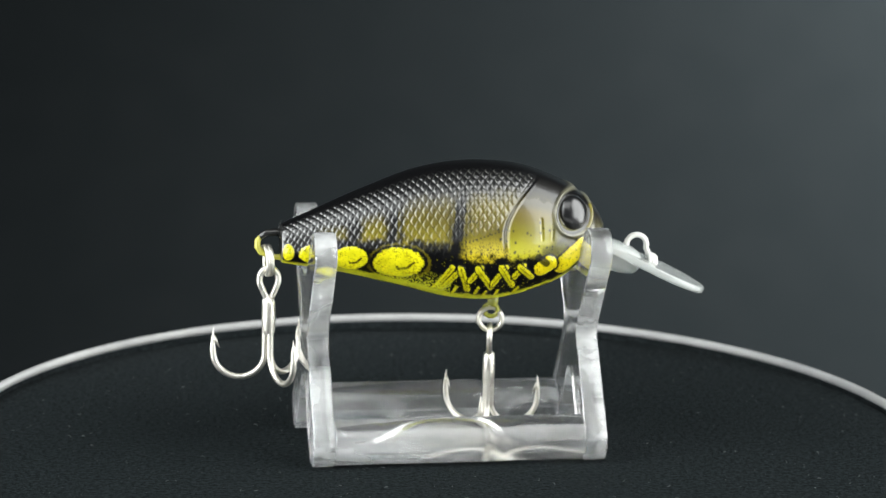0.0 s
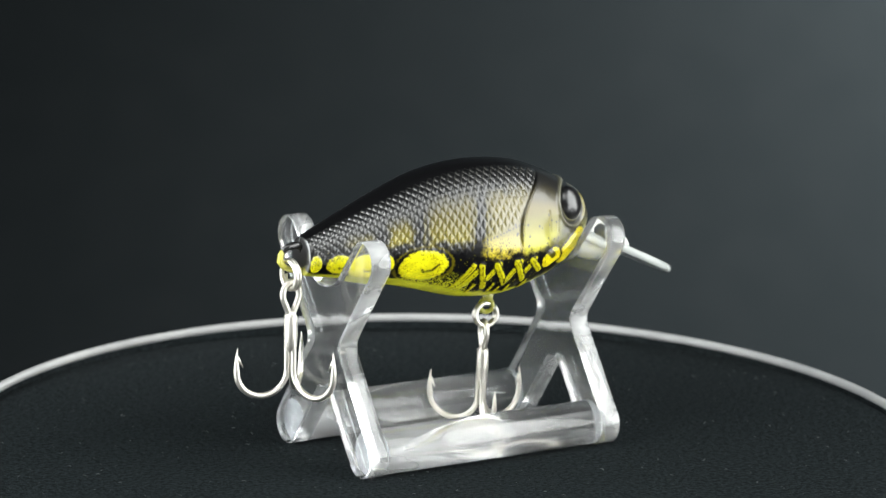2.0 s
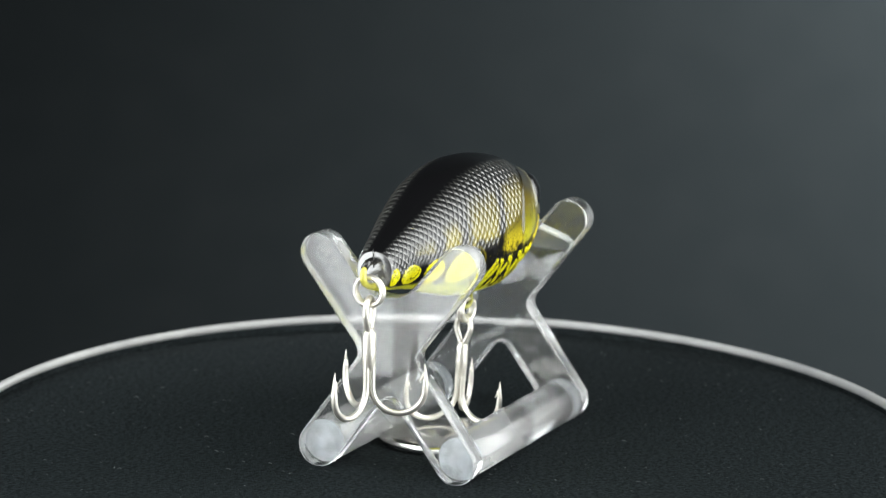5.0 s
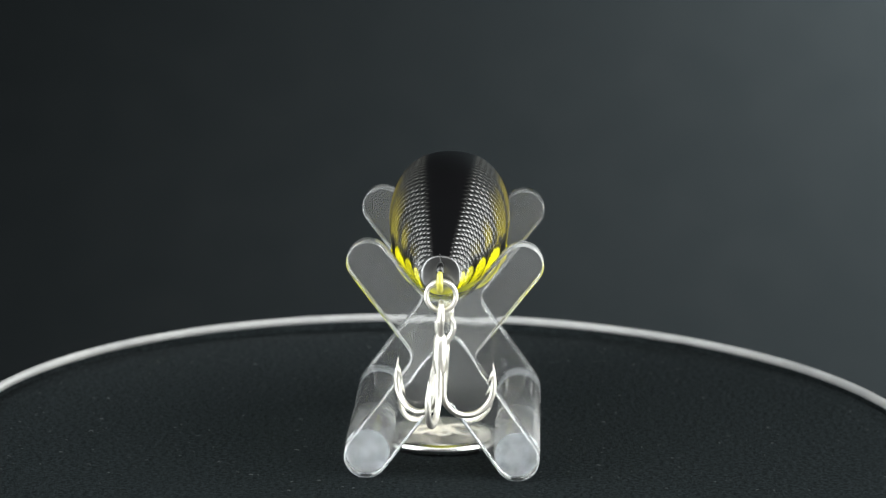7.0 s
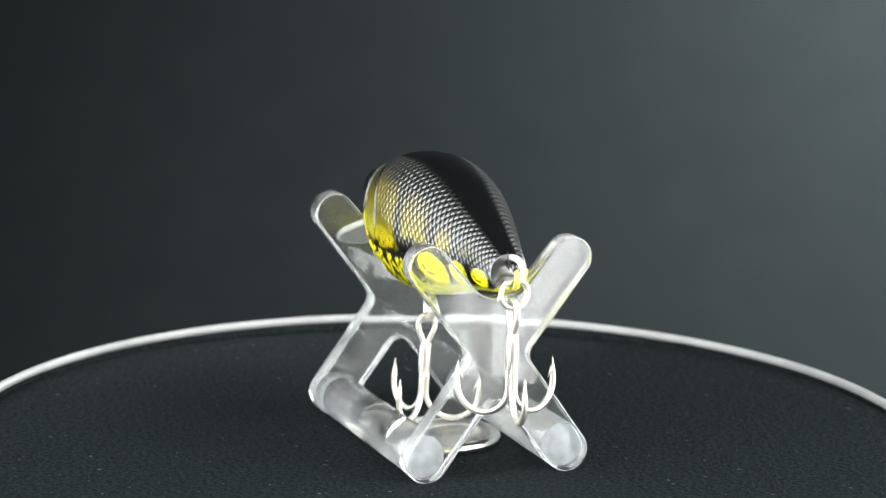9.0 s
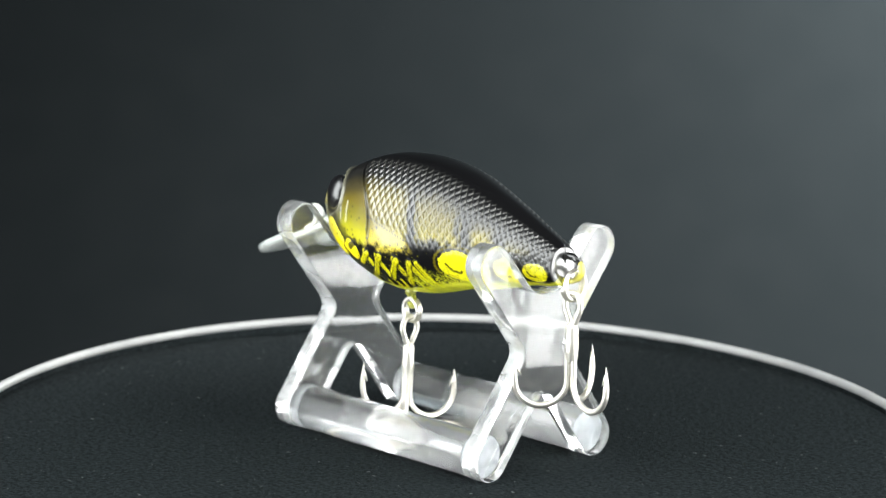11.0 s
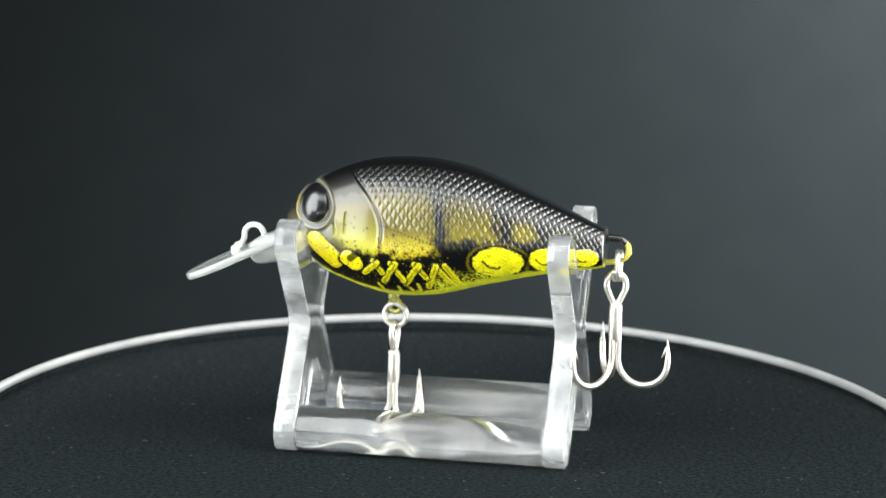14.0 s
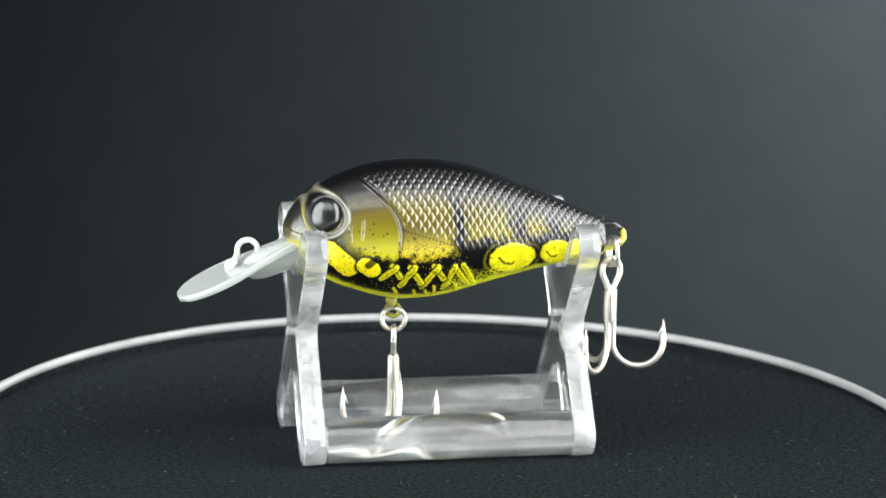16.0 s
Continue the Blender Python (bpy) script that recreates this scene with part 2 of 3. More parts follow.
def arc(c, p, q, r, n=18):
    s, e = math.atan2(p.y - c[1], p.x - c[0]), math.atan2(q.y - c[1], q.x - c[0])
    e = s + (e - s) % (2 * math.pi)
    return [Vector((c[0] + r * math.cos(s + (e - s) * k / n), c[1] + r * math.sin(s + (e - s) * k / n))) for k in range(n + 1)]


def plate_outline():
    foot, arm = (12.75, 3.6), (12.85, 37.1)
    arch, waist, notch = (0, 14.6), (4.9, 20.9), (2.2, 30.0)
    f1, f2 = tangent(arch, foot, 3.75, -1), tangent(waist, foot, 3.75, 1)
    a1, a2 = tangent(waist, arm, 3.6, -1), tangent(notch, arm, 3.6, 1)
    mirror = lambda v: Vector((-v.x, v.y))
    half = fillet(mirror(f1), arch, f1, 2.2, 8)[4:]
    half += arc(foot, f1, f2, 3.75) + fillet(f2, waist, a1, 2.4) + arc(arm, a1, a2, 3.6)
    half += fillet(a2, notch, (0, 31.0 - 0.2), 5.0, 8)
    half = [v for v in half if v.x > 0.05]
    return half + [mirror(v) for v in reversed(half)]


def build_plate(parent, x, skew):
    """An X-shaped plate 3.8 mm thick across the stand, its inner face at x, turned a little by skew degrees."""
    lean = math.tan(radians(skew))
    line = plate_outline()
    bm = bmesh.new()
    depth, b = 3.8 * (1 if x > 0 else -1), 0.25
    sgn = 1 if x > 0 else -1
    n = len(line)
    rings = []
    for off, inset in ((0, b), (b * sgn, 0), (depth - b * sgn, 0), (depth, b)):
        ring = []
        for i, v in enumerate(line):
            d = (line[(i + 1) % n] - line[i - 1]).normalized()
            w = v + Vector((-d.y, d.x)) * inset
            ring.append(bm.verts.new(((x + off - lean * w.x) * MM, w.x * MM, w.y * MM)))
        rings.append(ring)
    for a, c in zip(rings, rings[1:]):
        for i in range(n):
            bm.faces.new((a[i], a[(i + 1) % n], c[(i + 1) % n], c[i])).material_index = 1
    bm.faces.new(rings[0])
    bm.faces.new(rings[-1])
    ob = part("end_plate", bm, [ACRYLIC, ACRYLIC_CUT], parent, "X-shaped clear acrylic plate", smooth=True)
    for f in ob.data.polygons:
        if len(f.vertices) > 4:
            f.use_smooth = False
    return ob


def build_stand():
    s = thing("lure_stand", "clear acrylic display stand with two X-shaped ends", "display stand")
    build_plate(s, 20.2, 0.0)
    build_plate(s, -23.1, 0.0)
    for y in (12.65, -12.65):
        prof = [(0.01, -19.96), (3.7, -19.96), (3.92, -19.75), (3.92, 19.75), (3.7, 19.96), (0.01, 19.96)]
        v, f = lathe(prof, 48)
        rod = raw("rod", [(z * 1.083 - 1.45, a + y, b + 3.97) for a, b, z in v], f, ACRYLIC_ROD_LIT, s, "clear acrylic round rod, refracted light painted below a dark crown")
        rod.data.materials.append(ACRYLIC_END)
        rod.data.materials.append(ACRYLIC_ROD_DARK)
        # pale ends, bright sides and dark crown carry the light inside the rod
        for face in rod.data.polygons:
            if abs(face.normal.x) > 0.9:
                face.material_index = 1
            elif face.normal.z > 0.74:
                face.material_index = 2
    return s


STAND = build_stand()

# ---- the lure ----
TOP = [(-30, 39.5), (-24, 42.2), (-16.3, 45.5), (-6.7, 49.0), (3.9, 50.2), (13.6, 48.6), (20.5, 45.0), (24.2, 41.4), (25.3, 39.2)]
BOTTOM = [(-30, 32.8), (-21, 31.3), (-10.3, 28.8), (-0.6, 26.4), (6.7, 26.2), (12.1, 27.5), (18.9, 30.5), (22, 33.4), (24.4, 36.3), (25.3, 38.0)]
WIDTH = [(-30, 3.3), (-24, 4.9), (-16, 7.2), (-6.7, 9.4), (3.9, 10.4), (10, 10.1), (16, 8.7), (20.5, 6.9), (23.5, 4.6), (24.8, 2.6), (25.3, 0.6)]


def step(e0, e1, x):
    t = np.clip((x - e0) / (e1 - e0), 0, 1)
    return t * t * (3 - 2 * t)


def stroke(x, z, x0, z0, x1, z1):
    dx, dz = x1 - x0, z1 - z0
    t = np.clip(((x - x0) * dx + (z - z0) * dz) / (dx * dx + dz * dz), 0, 1)
    return np.hypot(x - x0 - t * dx, z - z0 - t * dz)


def value_noise(x, z, seed):
    rng = np.random.RandomState(seed)
    g = rng.rand(64, 64)
    i, j = np.floor(x).astype(int), np.floor(z).astype(int)
    u, v = x - i, z - j
    u, v = u * u * (3 - 2 * u), v * v * (3 - 2 * v)
    at = lambda a, b: g[a % 64, b % 64]
    return (at(i, j) * (1 - u) + at(i + 1, j) * u) * (1 - v) + (at(i, j + 1) * (1 - u) + at(i + 1, j + 1) * u) * v


SPOTS = [(-11.0, 34.1, 4.3, 2.9), (-18.9, 34.6, 2.9, 2.3), (-25.2, 35.0, 2.4, 1.7), (-29.2, 35.2, 1.0, 1.6)]
LEGS = [(-4.6, 29.6, -2.2, 33.4), (-3.6, 29.4, -0.5, 33.3), (-0.7, 33.3, 0.8, 29.2), (1.1, 31.0, 2.8, 33.4), (2.2, 33.3, 4.7, 29.6),
        (5.0, 30.4, 7.0, 33.4), (6.2, 33.4, 8.4, 29.9), (8.6, 31.6, 10.0, 33.6), (9.4, 33.4, 11.6, 31.4), (-1.6, 28.4, -1.1, 29.8), (2.2, 28.2, 2.6, 29.6), (5.6, 28.0, 6.0, 29.0), (3.6, 28.0, 4.0, 28.8), (8.8, 28.4, 9.4, 29.4)]


def body_paint(x, z, arc_v, girth, across_y):
    """Paint and relief of the shell, by place along the lure and height."""
    # the two sides are painted by hand, one 2 mm nearer to the tail
    q = x + 2.0 * step(-0.6, 0.6, across_y)
    n1, n2 = value_noise(x * 0.9 + 40, z * 0.9, 1), value_noise(x * 4 + 90, z * 4, 2)
    n3 = value_noise(x * 7 + 30, z * 7 + 11, 3)
    black, olive = np.array([0.004, 0.004, 0.0045]), np.array([0.097, 0.075, 0.002])
    gold, yellow, lime = np.array([0.26, 0.215, 0.008]), np.array([0.75, 0.70, 0.010]), np.array([0.58, 0.60, 0.022])
    col = np.tile(black, (len(x), 1))
    metal = np.full(len(x), 0.06)
    blend = lambda c, m: col * (1 - m[:, None]) + c * m[:, None]
    w = (n1 - 0.5) * 1.6 + (n2 - 0.5) * 0.8
    back = smooth_curve([(-30, 38.5), (-20, 41.5), (-10, 45.2), (0, 46.6), (8, 46.8), (14, 45.8), (19, 43.5), (26, 40)], x)
    side = 1 - step(back - 3.6, back + 0.4, z + w * 0.6)
    # translucent olive flank, in patches between the black bands
    patch = step(-1.6, 0.6, q - 0.6 + w * 0.7 - (z - 40) * 0.10) * step(33.8, 36.4, z + w * 1.3)
    p2 = step(-11.2, -9.4, q + w * 0.6 - (z - 40) * 0.10) * (1 - step(-3.4, -1.8, q + w * 0.6 - (z - 40) * 0.14)) * step(36.8, 39.0, z + w * 0.7) * 0.85
    p3 = step(-18.0, -16.2, q + w * 0.6) * (1 - step(-14.2, -12.5, q + w * 0.5)) * step(37.4, 39.0, z + w * 0.5) * (1 - step(40.6, 43.6, z)) * 0.9
    p4 = step(-24.8, -23.0, q + w * 0.5) * (1 - step(-20.4, -19.0, q)) * step(37.4, 38.6, z) * (1 - step(39.2, 40.8, z)) * 0.5
    flank = np.maximum.reduce([patch, p2, p3, p4]) * side
    fine = 1 - 0.75 * step(0.62, 0.72, n3) * (1 - step(36, 40, z))
    low = 1 - step(36.5, 43.0, z)
    glow = 1 - step(34.5, 39.6, z)
    tone = olive * (1 - low[:, None]) + gold * low[:, None] + (yellow * np.array([0.86, 0.74, 0.7]) - gold) * glow[:, None]
    pale = (step(-2.0, 3.0, q) * step(37.0, 41.5, z))[:, None]
    tone = tone * (1 - pale) + np.array([0.104, 0.080, 0.003]) * pale
    col = blend(tone, flank * fine)
    metal = metal + flank * (0.27 + 0.12 * step(-2, 6, x))
    # lines that edge the bands
    for a, b in ((-11.2, 0.10), (-2.3, 0.14), (-0.2, 0.10)):
        e = np.abs(q + w * 0.3 - a - (z - 40) * b)
        m = (1 - step(0.14, 0.34, e)) * step(36, 37.5, z) * (1 - step(back - 4, back - 1, z))
        col = blend(gold * 0.6, m * 0.45)
    # row of pores from the gill to the tail
    row = np.where(x > -2, 37.2 + 0.33 * (x + 2), 37.2 + 0.03 * (x + 2))
    pore = np.hypot((x / 0.62 - np.round(x / 0.62)) * 0.62, z - row)
    col = blend(black, (1 - step(0.12, 0.24, pore)) * (x < 7) * 0.9)
    # cheek
    gill = 6.6 + 0.08 * (z - 39.0) ** 2 * np.where(z > 39, 1, 0.5)
    cheek = step(0, 0.8, x - gill) * step(33.4, 35.4, z + w * 0.6) * side
    cheek_tone = np.array([0.115, 0.086, 0.006])[None] * (1 - low[:, None]) + yellow[None] * low[:, None] * (0.36 + 0.30 * (1 - step(34.5, 40.0, z))[:, None])
    col = blend(cheek_tone, cheek * (1 - 0.7 * np.maximum(step(0.74, 0.82, n3) * (1 - step(35.4, 37.4, z)), step(0.90, 0.94, n3) * step(0.6, 0.75, n2))))
    metal = np.where(cheek > 0.5, 0.34, metal)
    face = step(14.2, 16.0, x + w * 0.3) * step(36.5, 38, z) * side
    col = blend(np.array([0.10, 0.10, 0.075]), face * 0.7)
    smudge = (1 - step(0.5, 2.2, stroke(x, z, 14.6, 35.2, 18.0, 37.6) + w * 0.5))
    col = blend(black, smudge * 0.75)
    groove = np.abs(x - gill)
    gm = (1 - step(0.22, 0.5, groove)) * step(35.5, 37, z) * (1 - step(46.5, 47.5, z))
    col = blend(black, gm * 0.6)
    metal = metal * (1 - 0.4 * gm)
    # grey sheen of the forehead above the cheek, put into colour and gloss
    brow = step(0, 0.8, x - gill) * step(back - 4.2, back - 2.0, z) * (1 - step(back + 0.6, back + 2.6, z))
    col = blend(np.array([0.018, 0.0175, 0.016]), brow * 0.7)
    metal = np.maximum(metal, 0.24 * brow)
    # lower side: black with painted spots, legs and claws
    lower = 1 - step(34.0, 35.4, z + w * 1.1 - 3.0 * (1 - step(-7, -2, x)))
    col = blend(black, lower * 0.97)
    metal = metal * (1 - 0.6 * lower)
    spatter = lower * step(0.80, 0.86, n3 * 0.7 + n2 * 0.3) * step(-8, -4, x)
    col = blend(yellow * 0.6, spatter * 0.7)
    relief = np.zeros(len(x))
    for sx, sz, a, b in SPOTS:
        d = np.sqrt(((q - sx) / a) ** 2 + ((z - sz) / b) ** 2) + (n2 - 0.5) * 0.10 + (n1 - 0.5) * 0.08
        m = 1 - step(0.90, 1.0, d)
        ring = (1 - step(0.03, 0.09, np.abs(d - 1.18))) * 0.55
        col = blend(black, (1 - step(1.0, 1.3, d)) * 0.9)
        col = blend(gold * 0.7, ring * (a > 3))
        col = blend(yellow * (0.86 + 0.28 * n1[:, None]), m)
        curl = [(0.00, -0.34, 0.34, -0.26), (0.34, -0.26, 0.58, 0.10), (-0.06, -0.22, 0.00, -0.34)]
        swirl = np.maximum.reduce([1 - step(0.03 * a, 0.06 * a + 0.04, stroke(q, z, sx + p * a, sz + o * b, sx + r * a, sz + t * b) + (n2 - 0.5) * 0.16) for p, o, r, t in curl])
        col = blend(black, swirl * m * (0.9 if a > 1.5 else 0.0))
        crack = (1 - step(0.015, 0.05, np.abs(value_noise(q * 1.7 + 9, z * 1.7, 7) - 0.5))) * m * step(0.3, 0.7, d)
        col = blend(np.array([0.22, 0.13, 0.005]), crack * 0.7)
        speck = step(0.80, 0.86, n3) * m
        col = blend(black, speck * 0.6)
        relief += 0.30 * (1 - step(0.75, 1.12, d))
    for x0, z0, x1, z1 in LEGS:
        d = stroke(q, z, x0, z0, x1, z1) + (n2 - 0.5) * 0.2
        wide = 0.58 if abs(z1 - z0) > 1.6 else 0.34
        col = blend(black, 1 - step(wide, wide + 0.35, d))
        m = 1 - step(wide - 0.14, wide, d)
        col = blend(yellow * 0.68, m * (1 - 0.8 * step(0.72, 0.80, n3)))
        col = blend(gold * 0.55, (1 - step(0.04, 0.17, d)) * 0.75 * (wide > 0.4))
        relief += 0.28 * (1 - step(0.15, wide + 0.3, d))
    for x0, z0, x1, z1, wide in ((17.2, 33.2, 20.6, 36.2, 1.75), (13.4, 32.9, 14.5, 33.7, 1.5)):
        d = stroke(q, z, x0, z0, x1, z1) + (n2 - 0.5) * 0.2
        col = blend(black, (1 - step(wide + 0.1, wide + 0.6, d)))
        m = 1 - step(wide - 0.15, wide, d)
        col = blend(yellow * np.array([1.0, 0.9, 1]), m * (1 - 0.9 * step(0.80, 0.85, n3)))
        relief += 0.35 * (1 - step(wide * 0.5, wide + 0.25, d))
    col = blend(black, (1 - step(0.5, 0.75, stroke(q, z, 12.6, 35.0, 14.0, 33.9))) * 0.9)
    # stray black specks on the cheek and the flank
    rng = np.random.RandomState(11)
    for sx, sz, r in zip(rng.uniform(-1, 17, 44), 34.6 + 7.5 * rng.rand(44) ** 1.5, rng.uniform(0.05, 0.19, 44)):
        col = blend(black, (1 - step(r, r + 0.12, np.hypot(x - sx + np.sign(across_y) * 0.7, z - sz))) * 0.85 * (1 - lower))
    # plain belly
    belly = smooth_curve([(-30, 33.7), (-20, 32.6), (-12, 31.2), (-6, 29.7), (0, 28.3), (7, 28.1), (13, 29.5), (19, 31.9), (24, 36)], x)
    bm_ = 1 - step(belly - 0.5, belly + 0.2, z + w * 0.35)
    bm_ = np.maximum(bm_, (1 - step(belly + 0.4, belly + 2.6, z + w)) * (x < -2) * (x > -14) * step(0.40, 0.6, n3))
    col = blend(lime * (0.8 + 0.4 * n1[:, None]), bm_)
    # scales: overlapping diamonds, each domed and tilted up to the tail
    zone = step(0, 0.8, gill - x) * step(35.8, 38.2, z + 0.6 * n1 + 1.4 * step(-22, -28, x)) * step(0.32, 0.52, arc_v / np.maximum(girth, 1))
    pitch = 1.08 + 0.40 * (x + 30) / 37
    along, across = np.log(np.maximum(pitch, 0.5)) * 37 / 0.40, arc_v / (2.35 * np.sqrt(np.maximum(girth, 1) / 10.4))
    zone = zone * np.where(x > -2.5, step(row - 0.2, row + 1.6, z), 1)
    a, b = along + across, along - across
    fa, fb = a - np.floor(a), b - np.floor(b)
    tail_edge = fa * fb / (fa + fb + 0.06)
    dome = step(0.0, 0.20, tail_edge) * step(0.0, 0.35, np.minimum(1 - fa, 1 - fb)) * (1.15 - 0.5 * (fa + fb) * 0.9)
    relief += zone * 0.19 * dome
    glint = step(0.01, 0.05, tail_edge) * (1 - step(0.06, 0.17, tail_edge)) * (1 - 0.8 * step(0.25, 0.85, np.maximum(fa, fb))) * zone
    col = blend(black, zone * (1 - step(0.01, 0.04, tail_edge)) * (0.75 - 0.35 * flank))
    # highlights on the scale cusps, painted pale grey and tan
    col = blend(np.array([0.10, 0.10, 0.09]), glint * (1 - flank) * 0.6)
    col = blend(np.array([0.30, 0.27, 0.10]), glint * flank * 0.5)
    sheen = 0.29 + 0.07 * step(-4, 6, x) + 0.08 * (1 - step(-24, -12, x)) + 0.30 * glint
    metal = np.maximum(metal, zone * sheen * (1 - bm_))
    open_gill = step(36, 38, z) * (1 - step(46, 48, z))
    relief += (0.20 * np.exp(-((x - gill - 0.30) / 0.26) ** 2) - 0.14 * np.exp(-((x - gill + 0.12) / 0.22) ** 2)) * open_gill
    # cheek lines and mouth
    for x0, z0, x1, z1 in ((13.2, 38.2, 13.0, 41.6), (15.0, 38.0, 15.2, 40.4), (21.6, 38.0, 25.2, 39.0)):
        relief -= 0.16 * (1 - step(0.0, 0.4, stroke(x, z, x0, z0, x1, z1)))
    d = np.hypot((x - 18.9) / 1.0, (z - 42.0) / 1.05)
    socket = np.exp(-((d - 3.52) / 0.27) ** 2)
    relief += 0.36 * socket - 0.5 * (1 - step(2.2, 3.0, d))
    col = blend(np.array([0.17, 0.165, 0.115]), socket * 0.85 * step(36.0, 37.5, z))
    metal = np.maximum(metal, 0.45 * socket)
    col = blend(black, (1 - step(0.16, 0.34, np.abs(d - 2.98))) * 0.95)
    col = blend(gold * 0.7, (1 - step(0.15, 0.35, np.abs(d - 3.45))) * step(19.5, 21.0, x) * (z < 43.0) * (z > 39.5) * 0.8)
    return np.column_stack([np.clip(col, 0.003, 1), np.clip(metal, 0, 1)]), relief


def build_body(parent):
    nx, nf = 600, 420
    u = np.linspace(0, 1, nx)
    xs = -30.0 + 55.3 * (1 - (1 - u) ** 1.25)
    top, bot, wid = (smooth_curve(t, xs) for t in (TOP, BOTTOM, WIDTH))
    phi = np.linspace(0, 2 * math.pi, nf, endpoint=False)
    c, s = np.cos(phi), np.sin(phi)
    cc, ss = np.sign(c) * np.abs(c) ** 0.9, np.sign(s) * np.abs(s) ** 0.9
    X = np.repeat(xs[:, None], nf, 1)
    Y = wid[:, None] * ss[None]
    Z = (top + bot)[:, None] / 2 + (top - bot)[:, None] / 2 * cc[None]
    seg = np.hypot(np.diff(Y, axis=1, append=Y[:, :1]), np.diff(Z, axis=1, append=Z[:, :1]))
    run = np.concatenate([np.zeros((nx, 1)), np.cumsum(seg, 1)[:, :-1]], 1)
    arc_v = np.minimum(run, seg.sum(1)[:, None] - run)
    rgba, relief = body_paint(X.ravel(), Z.ravel(), arc_v.ravel(), np.repeat(wid[:, None], nf, 1).ravel(), Y.ravel())
    P = np.stack([X, Y, Z], 2)
    tu = np.gradient(P, axis=0)
    tv = np.roll(P, -1, 1) - np.roll(P, 1, 1)
    N = np.cross(tv, tu)
    N /= np.linalg.norm(N, axis=2, keepdims=True) + 1e-12
    out = P[..., 1:] - np.stack([np.zeros(nx), (top + bot) / 2], 1)[:, None]
    flip = np.sign((N[..., 1:] * out).sum(2))[..., None]
    fade = np.clip(np.minimum(xs + 30, (25.2 - xs)) / 0.6, 0, 1)[:, None, None]
    P = P + N * flip * relief.reshape(nx, nf)[..., None] * fade
    verts = P.reshape(-1, 3)
    i, k = np.meshgrid(np.arange(nx - 1), np.arange(nf), indexing="ij")
    j = (k + 1) % nf
    quads = np.stack([i * nf + k, i * nf + j, (i + 1) * nf + j, (i + 1) * nf + k], 2).reshape(-1, 4)[:, ::-1]
    # rounded tail end
    verts = list(map(tuple, verts))
    faces = list(map(tuple, quads))
    last = [k for k in range(nf)]
    colours = [tuple(r) for r in rgba]
    for sc, dx in ((0.97, -0.18), (0.91, -0.28), (0.5, -0.34), (0.02, -0.36)):
        ring = []
        for k in range(nf):
            y, z = Y[0, k] * sc, 35.8 + (Z[0, k] - 35.8) * sc
            ring.append(len(verts))
            verts.append((-30 + dx, y, z))
            colours.append((0.012, 0.012, 0.012, 0.9) if z > 33.8 else (0.5, 0.5, 0.02, 0.5))
        faces += [(last[k], last[(k + 1) % nf], ring[(k + 1) % nf], ring[k]) for k in range(nf)]
        last = ring
    faces.append(tuple(last))
    faces.append(tuple((nx - 1) * nf + k for k in range(nf))[::-1])
    ob = raw("body", verts, faces, PAINT, parent, "black and olive scaled body with yellow painted crayfish")
    at = ob.data.attributes.new("paint", "FLOAT_COLOR", "POINT")
    at.data.foreach_set("color", np.array(colours, float).ravel())
    return ob


def build_eye(parent, side):
    bm = bmesh.new()
    bmesh.ops.create_uvsphere(bm, u_segments=40, v_segments=24, radius=1.0)
    turn = Matrix.Translation((18.9 * MM, side * 6.05 * MM, 42.0 * MM)) @ pose(0, 0, 0, side * 12, 0, side * -26)
    bmesh.ops.transform(bm, matrix=turn @ Matrix.Diagonal((2.8 * MM, 1.8 * MM, 3.1 * MM, 1)), verts=bm.verts)
    eye = part("eye", bm, EYE, parent, "domed glossy black eye")
    return eye


def build_lip(parent):
    # blade: an oval that runs forward and down from the chin
    d, up = Vector((0.902, 0, -0.432)), Vector((0.432, 0, 0.902))
    base = Vector((22.6, 0, 36.7))
    half = [(0, 3.6), (4, 4.0), (8, 5.2), (12, 6.5), (15, 7.0), (18, 6.6), (20.5, 5.2), (22, 3.4), (22.7, 1.6)]
    us = np.concatenate([np.linspace(0, 19, 24), 19 + 3.72 * np.sin(np.linspace(0.12, math.pi / 2, 12))])
    ws = smooth_curve(half, us)
    line = [(u, w) for u, w in zip(us, ws)] + [(u, -w) for u, w in reversed(list(zip(us, ws)))]
    bm = bmesh.new()
    rings = []
    for h, inset in ((-0.65, 0.25), (-0.4, 0), (0.4, 0), (0.65, 0.25)):
        rings.append([bm.verts.new((base + d * (u - inset * (u > 12)) + up * h + Vector((0, w - math.copysign(inset, w), 0))) * MM) for u, w in line])
    n = len(line)
    for a, b in zip(rings, rings[1:]):
        for i in range(n):
            bm.faces.new((a[i], a[(i + 1) % n], b[(i + 1) % n], b[i]))
    bm.faces.new(rings[0])
    bm.faces.new(rings[-1])
    lip = part("diving_lip", bm, LIP, parent, "milky clear plastic diving lip")
    for f in lip.data.polygons:
        f.use_smooth = len(f.vertices) == 4
    bm = bmesh.new()
    bmesh.ops.create_uvsphere(bm, u_segments=32, v_segments=20, radius=1.0)
    for v in bm.verts:
        v.co = Vector([math.copysign(abs(q) ** 0.7, q) for q in v.co])
    turn = Matrix.Translation((26.8 * MM, 0, 33.4 * MM)) @ pose(0, 0, 0, 0, 20, 0) @ Matrix.Diagonal((5.6 * MM, 3.3 * MM, 2.6 * MM, 1))
    bmesh.ops.transform(bm, matrix=turn, verts=bm.verts)
    part("keel", bm, LIP, lip, "thick moulded rib under the lip")
    return lip


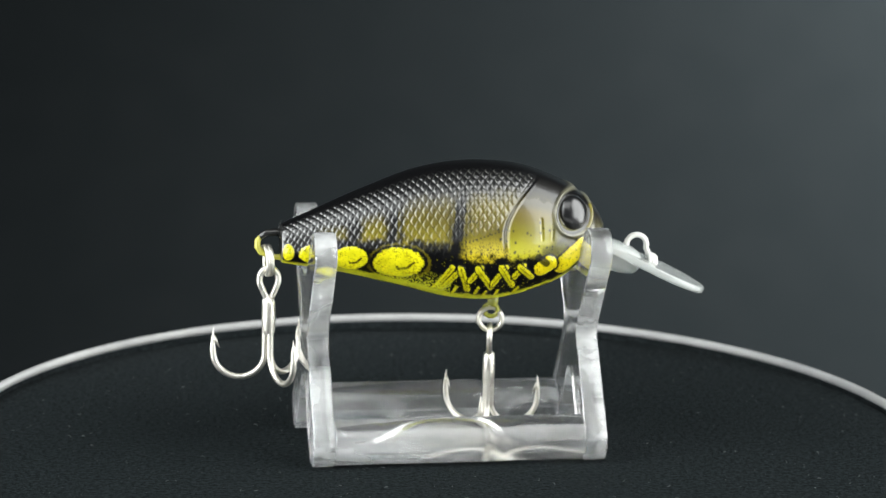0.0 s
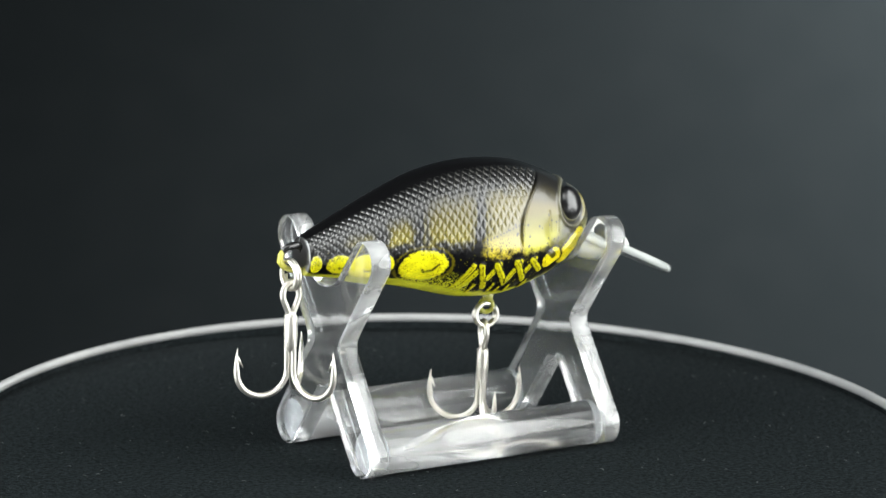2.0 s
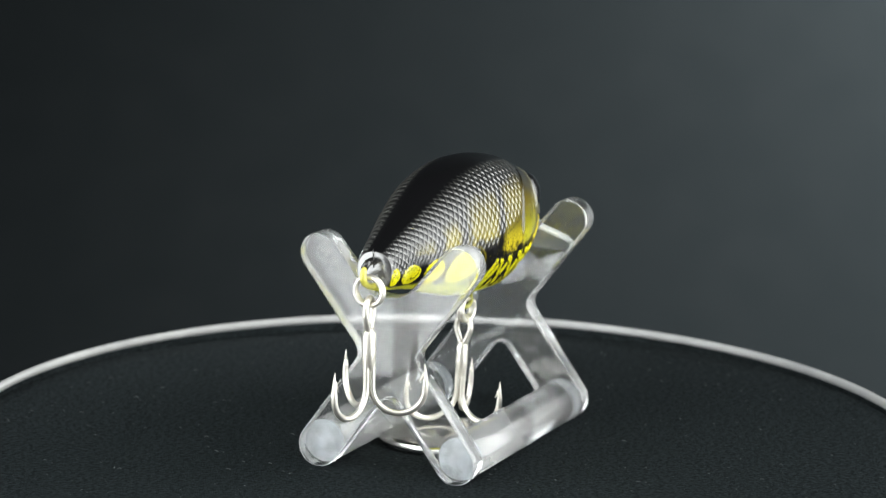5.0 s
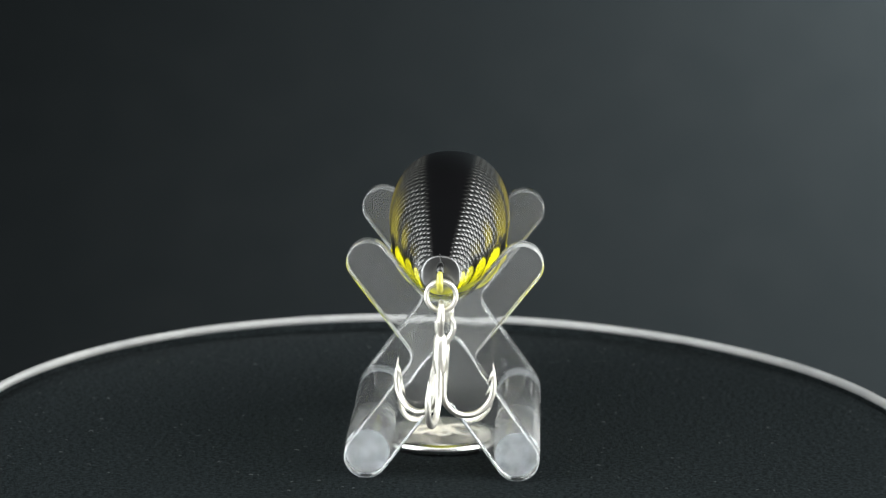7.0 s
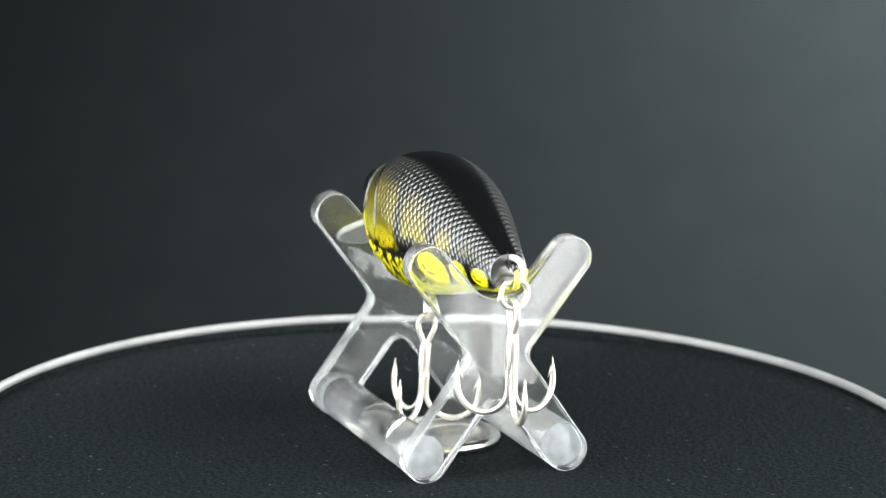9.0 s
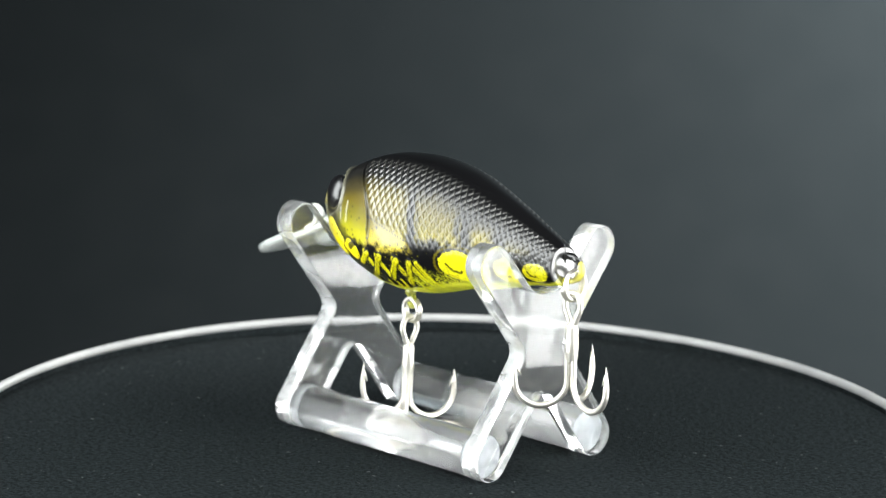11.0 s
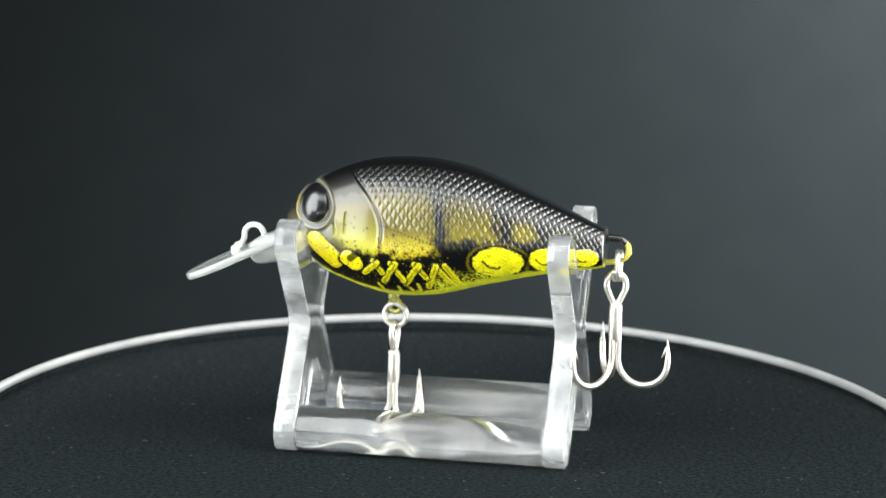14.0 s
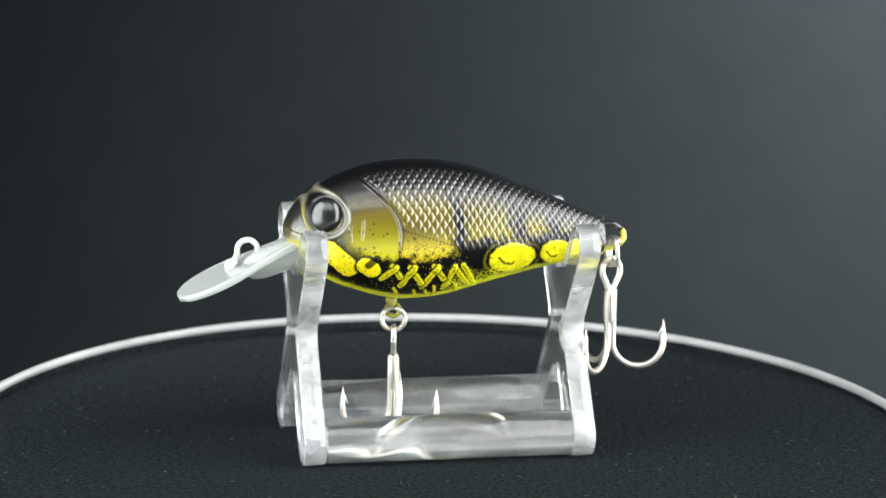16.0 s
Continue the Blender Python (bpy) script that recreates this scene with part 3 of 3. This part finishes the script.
def ring_path(c, r, normal, n=40, squash=1.0):
    nrm = Vector(normal).normalized()
    a = nrm.orthogonal().normalized()
    b = nrm.cross(a)
    return [Vector(c) + (a * math.cos(2 * math.pi * k / n) + b * math.sin(2 * math.pi * k / n) * squash) * r for k in range(n)]


def coil_path(c, r, normal, pitch, turns=1.85, n=80):
    nrm = Vector(normal).normalized()
    a = nrm.orthogonal().normalized()
    b = nrm.cross(a)
    return [Vector(c) + (a * math.cos(2 * math.pi * turns * k / n) + b * math.sin(2 * math.pi * turns * k / n)) * r + nrm * pitch * (k / n - 0.5) * turns for k in range(n + 1)]


def build_hook(parent, place, eye_turn, angles, size, gape=4.42, tilt=0):
    """A treble hook that hangs from place, with its eye's plane turned and its three points at the angles."""
    hook = new("treble_hook")
    hook.parent = parent
    tagged(hook, "nickel-plated treble hook with three barbed points")
    hook.matrix_local = Matrix.Translation(Vector(place) * MM) @ pose(0, 0, 0, tilt, 0, 0)
    s = size
    a = radians(eye_turn)
    e = Vector((math.cos(a), math.sin(a), 0))
    loop = [Vector((0, 0, z * s)) + e * (w * s) for z, w in ((-7.6, -0.30), (-5.7, -0.36), (-4.9, -0.72))]
    loop += [Vector((0, 0, -2.3 * s)) + e * (math.sin(t) * 1.62 * s) + Vector((0, 0, math.cos(t) * 2.1 * s)) for t in np.linspace(-2.2, 2.2, 26)]
    loop += [Vector((0, 0, z * s)) + e * (w * s) for z, w in ((-4.9, 0.72), (-5.7, 0.36), (-7.6, 0.30))]
    raw("hook_eye", *tube(loop, 0.55 * s, 12), STEEL, hook)
    prof = [(0.3, -5.0), (0.80, -5.5), (1.10, -6.3), (1.18, -9.5), (1.05, -11.6), (0.55, -12.6), (0.1, -12.8)]
    raw("shank", *lathe([(r * s, z * s) for r, z in prof], 24), STEEL, hook, "flattened fused hook shank")
    for deg in angles:
        d = Vector((math.cos(radians(deg)), math.sin(radians(deg)), 0))
        r0, bend = 0.62 * s, gape * s
        down = -15.3 * s
        pts, rad = [], []
        for z in np.linspace(-5.8 * s, down, 8):
            pts.append(d * r0 + Vector((0, 0, z)))
            rad.append(0.54 * s)
        for t in np.linspace(0, math.pi, 22)[1:]:
            pts.append(d * (r0 + bend - bend * math.cos(t)) + Vector((0, 0, down - bend * math.sin(t) * 0.98)))
            rad.append(0.54 * s)
        for k in np.linspace(0, 1, 8)[1:]:
            pts.append(d * (r0 + 2 * bend + 0.35 * s * k - 0.5 * s * k * k) + Vector((0, 0, down + 4.3 * s * k)))
            rad.append(s * (0.54 - 0.50 * max(0, (k - 0.1) / 0.9)))
        tip = d * (r0 + 2 * bend - 0.25 * s) + Vector((0, 0, down + 1.9 * s))
        barb = tube([tip + d * 0.15 * s + Vector((0, 0, 0.9 * s)), tip - d * 0.25 * s, tip - d * 0.85 * s + Vector((0, 0, -1.1 * s))], [0.30 * s, 0.26 * s, 0.04 * s], 8)
        raw("hook_arm", *join(tube(pts, rad, 12), barb), STEEL, hook)
    return hook


def build_lure():
    l = thing("fishing_lure", "black and yellow crankbait fishing lure resting on a stand", "fishing lure")
    build_body(l)
    build_eye(l, 1)
    build_eye(l, -1)
    build_lip(l)
    # line tie: a wire arch on the lip, with a small coil before it
    arch = [(29.4, 0, 33.0), (29.6, 0, 34.6)] + [(31.4 + 1.75 * math.cos(t), 0, 35.0 + 1.75 * math.sin(t)) for t in np.linspace(math.pi, -0.3, 18)] + [(33.6, 0, 33.2), (34.2, 0, 32.3)]
    raw("line_tie", *tube(arch, 0.48, 12), PALE, l, "pale wire line tie")
    coil = [(33.5 + k * 0.045, 0.9 * math.cos(k * 0.6), 32.6 - k * 0.02 + 0.9 * math.sin(k * 0.6)) for k in range(34)]
    raw("tie_wrap", *tube(coil, 0.36, 10), PALE, l, "pale wire wrap")
    # hangers
    post = [(6.4, 0, 26.6), (6.5, 0, 25.0), (6.3, 0, 24.4)]
    loop = [Vector(q) for q in ring_path((6.2, 0, 23.7), 1.15, (0.3, 1, 0), 24)]
    raw("belly_hanger", *join(tube(post, [1.15, 0.95, 0.7], 16), tube(loop, 0.42, 10, True)), OLIVE, l, "olive plastic belly hanger")
    bow = [(-29.6, 0, 37.6), (-31.0, 0, 38.1), (-32.6, 0, 38.0), (-33.8, 0, 37.3)]
    raw("tail_hanger", *tube(bow, [0.7, 0.65, 0.62, 0.6], 12), BLACK, l, "black lacquered tail eyelet")
    knob = [(-33.5, 0, 37.6), (-34.1, 0, 36.7), (-34.2, 0, 35.6), (-33.6, 0, 34.7), (-32.3, 0, 34.0), (-30.6, 0, 33.7), (-29.8, 0, 33.7)]
    raw("tail_knob", *tube(knob, [0.42, 0.52, 0.58, 0.55, 0.48, 0.5, 0.55], 12), YELLOW, l, "yellow tail eyelet end")
    flash = [(-30.42, 0, 36.8), (-30.5, 0.05, 38.2), (-30.45, 0.15, 39.4), (-30.2, 0.25, 40.1)]
    raw("mould_flash", *tube(flash, [0.10, 0.09, 0.07, 0.03], 6), BLACK, l, "thin black sliver of plastic on the tail seam")
    # split rings and hooks
    raw("split_ring", *tube(coil_path((-32.4, -0.2, 33.2), 2.45, (1, 0.1, 0), 0.62), 0.42, 10), STEEL, l, "double-wound steel split ring")
    raw("split_ring", *tube(coil_path((6.1, 0, 22.1), 2.0, (0.05, 1, 0), 0.58), 0.42, 10), STEEL, l, "double-wound steel split ring")
    build_hook(l, (-32.2, -0.2, 32.1), 5, (171, 291, 51), 1.0)
    build_hook(l, (6.1, 0.4, 21.0), 80, (13, 133, 253), 0.92, 4.78, 2.5)
    l.scale = (1.0156, 1, 1)
    return l


LURE = build_lure()


def motions():
    """The platter turns steadily, with the stand and the lure on it."""
    times = [0.5 * k for k in range(33)]
    turn = lambda t: pose(0, 0, 0, 0, 0, float(smooth_curve(TURN, np.array([t]))[0]))
    for carried, seat in ((PLATTER, Matrix()), (STAND, STAND_SEAT), (LURE, LURE_SEAT)):
        walk(carried, [(t, turn(t) @ seat) for t in times])


motions()
